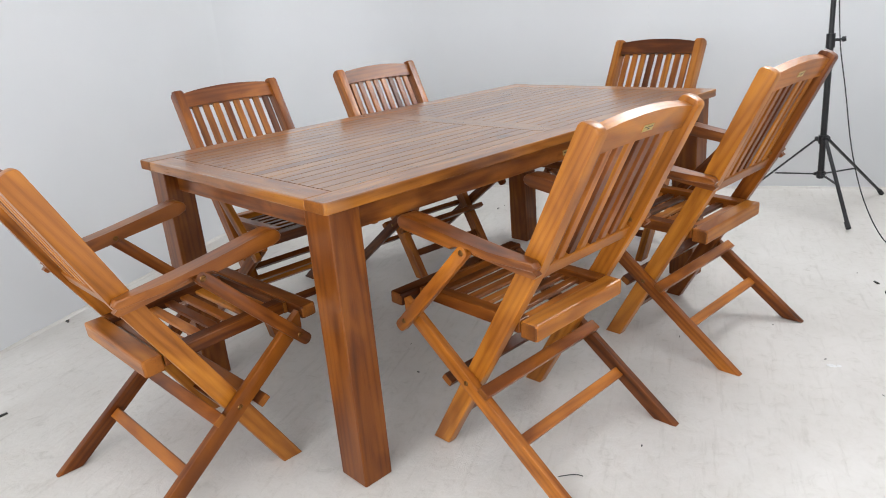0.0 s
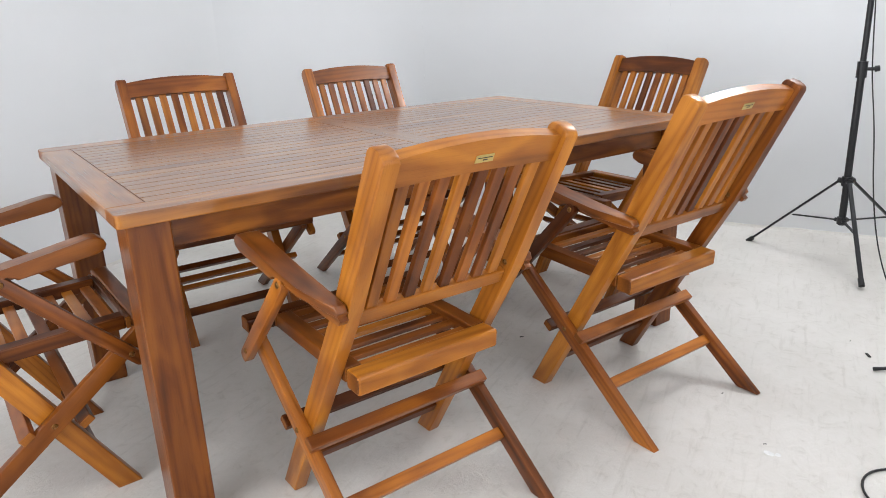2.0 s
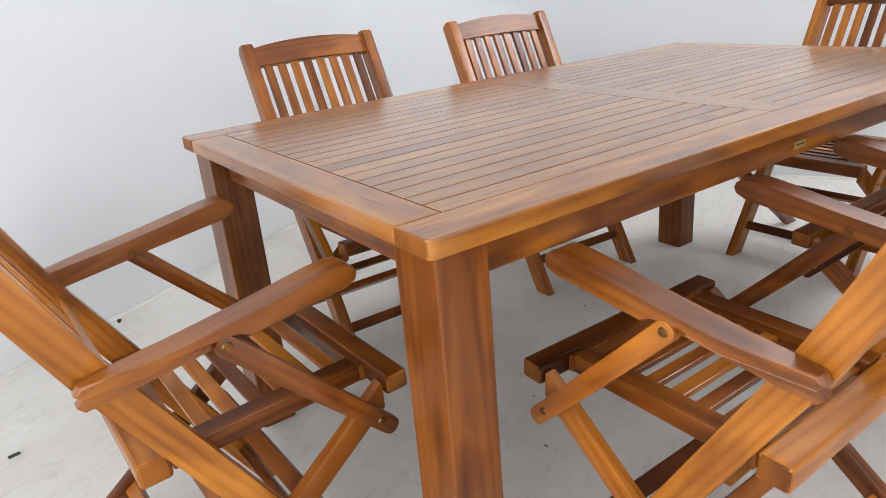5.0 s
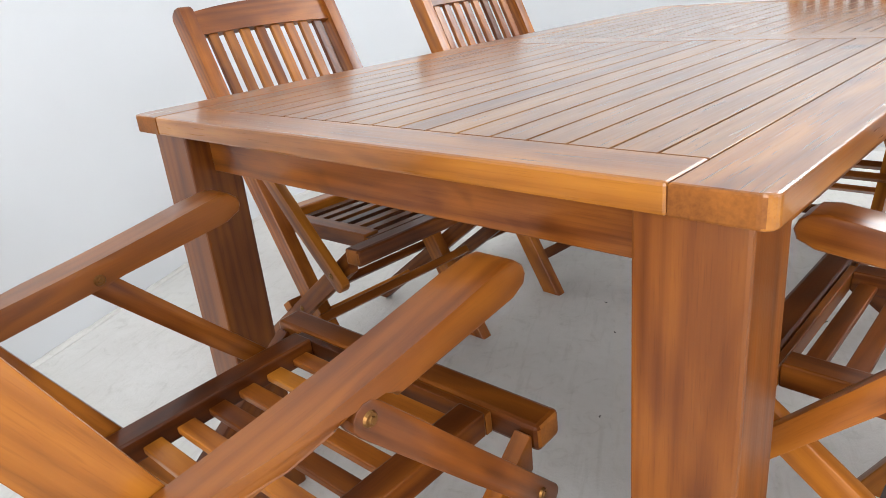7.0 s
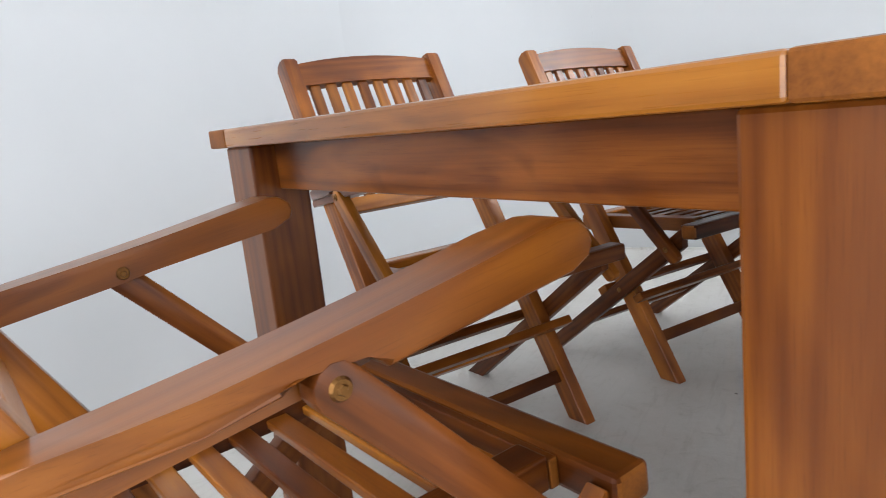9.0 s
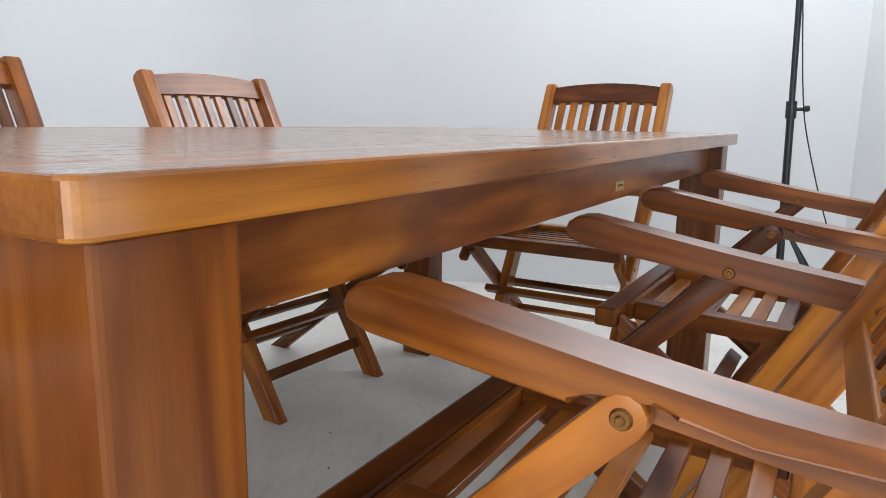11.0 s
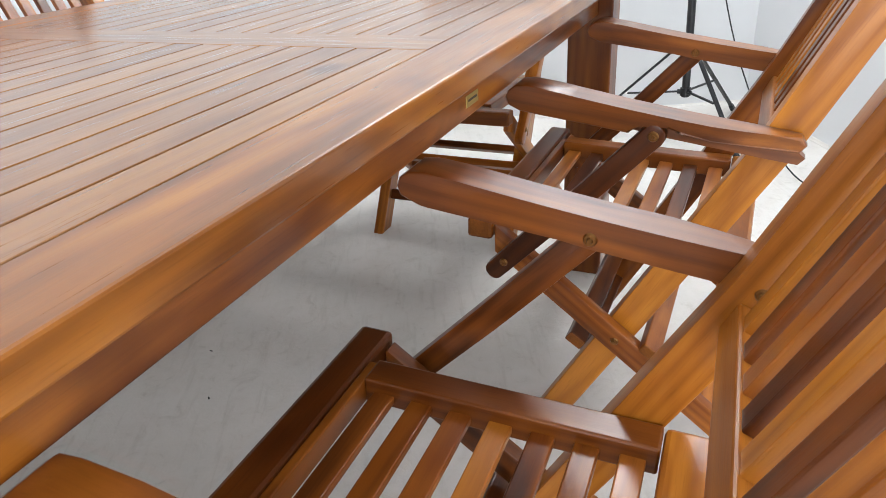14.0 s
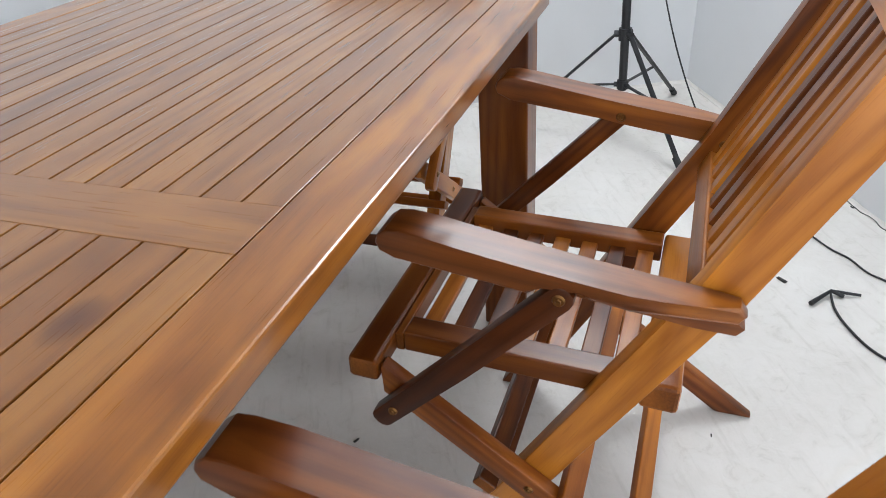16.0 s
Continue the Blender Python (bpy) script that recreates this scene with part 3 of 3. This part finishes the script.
build_chair(stand_at(0.506, -0.148, 1.0, 0.993, 0.84), "oiled teak folding armchair, brass plate on its slatted back", True, "pmmpdmmpmdmpmdm", (TEAK_GOLD, TEAK_ARM), TEAK_PALE)
build_chair(stand_at(1.334, -0.166, -1.15, 1.012, -0.6), "oiled teak folding armchair with golden arms, brass plate on its back", True, "mppmdpppmdmpmdm", (TEAK_GOLD, TEAK_GOLD), TEAK, (TEAK_PALE, TEAK_DARK_SHADED), TEAK_DARK_SHADED)
# the dark crossing legs here paint in their shaded side
build_chair(stand_at(-0.202, 0.497, -88.8, 1.0, 0.13), "oiled teak folding armchair at the table's short end", False, "pmpmmpdmmpmdmpm", leg_wood=TEAK_DARK_SHADED)
# nearly all-dark seats on these three paint in the shade under the table
build_chair(stand_at(1.972, 0.502, 89.74, 1.0058, -0.155), "oiled teak folding armchair at the table's far end", False, "mmpmdpmpdddmddd", (TEAK_ARM, TEAK_ARM), TEAK_DARK_SHADED)
# posts and crossing legs of these two are toned down for under-table shade
build_chair(stand_at(0.556, 1.149, 179.35, 1.0018, -0.09), "oiled teak folding armchair, dark and golden back slats mixed", False, "mpmpdpppddddddd", (TEAK_ARM, TEAK_ARM), TEAK, (TEAK, TEAK), TEAK_PALE, TEAK_DARK_SHADED)
# some back slats are a lighter wood to stand in for glare
build_chair(stand_at(1.2914, 1.118, 177.55, 0.9933, -0.21), "oiled teak folding armchair with reddish back slats beside the table", False, "mmdmmmmpddddddd", (TEAK_ARM, TEAK_ARM), TEAK_DARK_SHADED, (TEAK, TEAK), TEAK_DARK_SHADED, TEAK_DARK_SHADED)


# ---- the lamp stand ----
def build_stand():
    stand = thing("light_stand", pose(2.882, -0.066, 0, -1.6, 0.6, 0), "black metal tripod light stand with clamp knobs", "light stand")
    part("lower_tube", rod_bm((0, 0, 0.17), (0, 0, 0.84), 0.0145, seg=16), BLACK, stand)
    part("upper_tube", rod_bm((0, 0, 0.84), (0, 0, 2.05), 0.0115, seg=16), BLACK, stand)
    part("hub", join(rod_bm((0, 0, 0.345), (0, 0, 0.385), 0.022, seg=16), *[rod_bm((0, 0, 0.366), (0.036 * math.cos(a), 0.036 * math.sin(a), 0.366), 0.012) for a in (1.58, -0.36, -2.44)]), BLACK, stand)
    part("spreader_hub", join(rod_bm((0, 0, 0.175), (0, 0, 0.205), 0.02, seg=16), *[rod_bm((0, 0, 0.19), (0.03 * math.cos(a), 0.03 * math.sin(a), 0.19), 0.009) for a in (1.58, -0.36, -2.44)]), BLACK, stand)
    clamp = part("clamp", join(rod_bm((0, 0, 0.80), (0, 0, 0.865), 0.02, seg=16), rod_bm((0, 0, 0.835), (0.01, -0.045, 0.835), 0.007)), BLACK, stand)
    part("knob", rod_bm((0.01, -0.045, 0.835), (0.015, -0.062, 0.838), 0.013, 0.011, 8), BLACK, clamp)
    for a, r in ((1.58, 0.42), (-0.36, 0.47), (-2.44, 0.335)):
        c, s = math.cos(a), math.sin(a)
        leg = part("leg", box_between((0.034 * c, 0.034 * s, 0.362), (r * c, r * s, 0.012), 0.018, 0.009), BLACK, stand)
        part("rubber_foot", rod_bm((r * c - 0.022 * c, r * s - 0.022 * s, 0.030), (r * c + 0.004 * c, r * s + 0.004 * s, 0.006), 0.011, 0.012), RUBBER, leg)
        k = 0.52
        part("brace", box_between((0.028 * c, 0.028 * s, 0.19), (k * r * c, k * r * s, 0.18), 0.014, 0.006), BLACK, stand)
    part("lamp_socket", rod_bm((0, 0, 2.0), (-0.03, 0.03, 2.1), 0.03, 0.035, 16), BLACK, stand)
    return stand


def box_between(a, b, wide, thick):
    a, b = Vector(a), Vector(b)
    bm = box_bm(wide, thick, (b - a).length, 0.0025, 1)
    bmesh.ops.transform(bm, matrix=Matrix.Translation((a + b) / 2) @ (b - a).to_track_quat("Z", "Y").to_matrix().to_4x4(), verts=bm.verts)
    return bm


build_stand()


# ---- cables ----
def cable(name, points, radius, label):
    ob = new(name, cable_mesh(name, points, radius, RUBBER))
    return tagged(ob, label, "cable")


F = 0.004
cable("power_cable", [(2.875, -0.035, 1.35), (2.885, -0.062, 1.03), (2.88, -0.082, 0.86), (2.875, -0.098, 0.77), (2.862, -0.128, 0.66), (2.82, -0.165, 0.54), (2.76, -0.203, 0.43), (2.69, -0.255, 0.31), (2.61, -0.320, 0.19), (2.55, -0.395, 0.08), (2.51, -0.46, 0.014), (2.46, -0.515, F), (2.41, -0.56, F), (2.36, -0.597, F), (2.305, -0.633, F), (2.272, -0.654, F), (2.218, -0.688, F), (2.195, -0.724, F), (2.153, -0.743, F), (2.122, -0.762, F), (2.108, -0.792, F), (2.06, -0.83, F), (2.03, -0.93, F), (2.0, -1.05, F), (1.9, -1.3, F)],
      0.0026, "thin black lamp cable hanging from the stand to the floor")
cable("extension_cable", [(2.018, -0.660, 0.010), (1.985, -0.658, 0.008), (1.950, -0.662, F), (1.907, -0.674, F), (1.849, -0.699, F), (1.80, -0.73, F), (1.76, -0.80, F), (1.70, -0.90, F), (1.58, -0.94, F), (1.50, -0.88, F), (1.44, -0.83, F), (1.37, -0.83, F), (1.31, -0.87, F), (1.29, -0.94, F), (1.33, -1.02, F), (1.42, -1.10, F), (1.5, -1.25, F)],
      0.0030, "black extension cable in a loop on the floor")


def build_plug():
    plug = thing("cable_connector", pose(2.018, -0.660, 0), "small black cable splitter with three plugs on the floor", "connector")
    part("body", join(rod_bm((0, 0, 0.012), (-0.058, 0.049, 0.008), 0.004, 0.0062, 10), rod_bm((0, 0, 0.012), (0.004, -0.066, 0.007), 0.004, 0.0035, 10), rod_bm((0, 0, 0.012), (-0.010, -0.028, 0.007), 0.004, 0.005, 10)), RUBBER, plug)
    return plug


build_plug()


# ---- crumbs on the floor ----
def chip(x, y, size, turn, name="wood_splinter", label="small dark splinter lying on the white floor", long=3.0):
    bm = box_bm(size * long, size, size * 0.5, size * 0.12, 1)
    for v in bm.verts:
        v.co += Vector((0, noise.noise(v.co * 90 + Vector((x, y, 0)) * 9) * size * 0.8, 0))
    ob = part(name, bm, DEBRIS, None, "", pose(x, y, size * 0.25 + 0.0005, 0, 0, turn))
    return tagged(ob, label, "debris", "crumbs on the floor")


for x, y, size, turn in ((2.053, -0.555, 0.009, 40), (2.12, -0.47, 0.004, 10), (1.34, -0.61, 0.004, -30), (1.22, -0.80, 0.004, 60), (0.60, -0.41, 0.004, 20), (1.289, 0.268, 0.0062, -20),
                         (-0.52, 1.22, 0.009, 15), (-0.13, 1.86, 0.009, 80), (2.08, 1.39, 0.007, 30), (0.5, 0.35, 0.005, 100), (0.62, 0.52, 0.004, 10), (0.96, 0.68, 0.004, 45), (0.10, 2.04, 0.006, 35), (0.14, 2.06, 0.004, 60), (0.31, 2.14, 0.005, 20), (-0.13, 1.87, 0.006, 5), (2.15, 1.40, 0.006, 50), (2.18, 1.36, 0.005, 120), (2.25, 1.10, 0.004, 0), (1.10, 0.79, 0.004, 80), (1.22, -0.19, 0.004, 30), (1.485, -0.395, 0.004, 0), (1.20, -0.885, 0.005, 70), (2.77, -0.66, 0.005, 40), (2.55, -0.72, 0.006, 25), (2.62, -0.70, 0.004, 100), (2.48, -0.77, 0.006, 30)):
    chip(x, y, size * 0.7 if size < 0.0065 else size, turn)
ob = new("wire_scrap", cable_mesh("wire_scrap", [(0.36, -0.32, 0.002), (0.385, -0.335, 0.002), (0.40, -0.35, 0.002), (0.40, -0.365, 0.002)], 0.0011, DEBRIS))
tagged(ob, "thin dark scrap of wire on the floor", "debris", "crumbs on the floor")

FLAKE = plain("pale_plaster", (0.72, 0.72, 0.71), 0.7, 0.0, 120, 0.08, 0.4, 0.001)
for x, y, size, turn in ((1.31, -0.64, 0.012, 25), (1.322, -0.655, 0.008, 80), (2.70, -0.69, 0.010, 30), (2.58, -0.735, 0.012, 20), (0.06, 2.03, 0.012, 30), (0.26, 2.12, 0.010, 25)):
    bm = bmesh.new()
    bmesh.ops.create_icosphere(bm, subdivisions=2, radius=size)
    for v in bm.verts:
        v.co += v.co * noise.noise(v.co * 60 + Vector((x, y, 0)) * 30) * 0.9
        v.co.z *= 0.14
    ob = part("plaster_flake", bm, FLAKE, None, "", pose(x, y, size * 0.08, 0, 0, turn))
    tagged(ob, "pale flake of plaster lying on the painted floor", "debris", "crumbs on the floor")

# the crack along the chipped foot of the wall
rng = random.Random(5)
points = [(2.62 - 0.40 * i / 22 + rng.uniform(-0.006, 0.006), -0.706 - 0.206 * i / 22 + rng.uniform(-0.006, 0.006), 0.0008) for i in range(23)]
ob = new("trim", cable_mesh("trim", points, 0.0014, DEBRIS))
tagged(ob, "dark crack in the chipped filler at the foot of the wall", "trim", kind="structure")
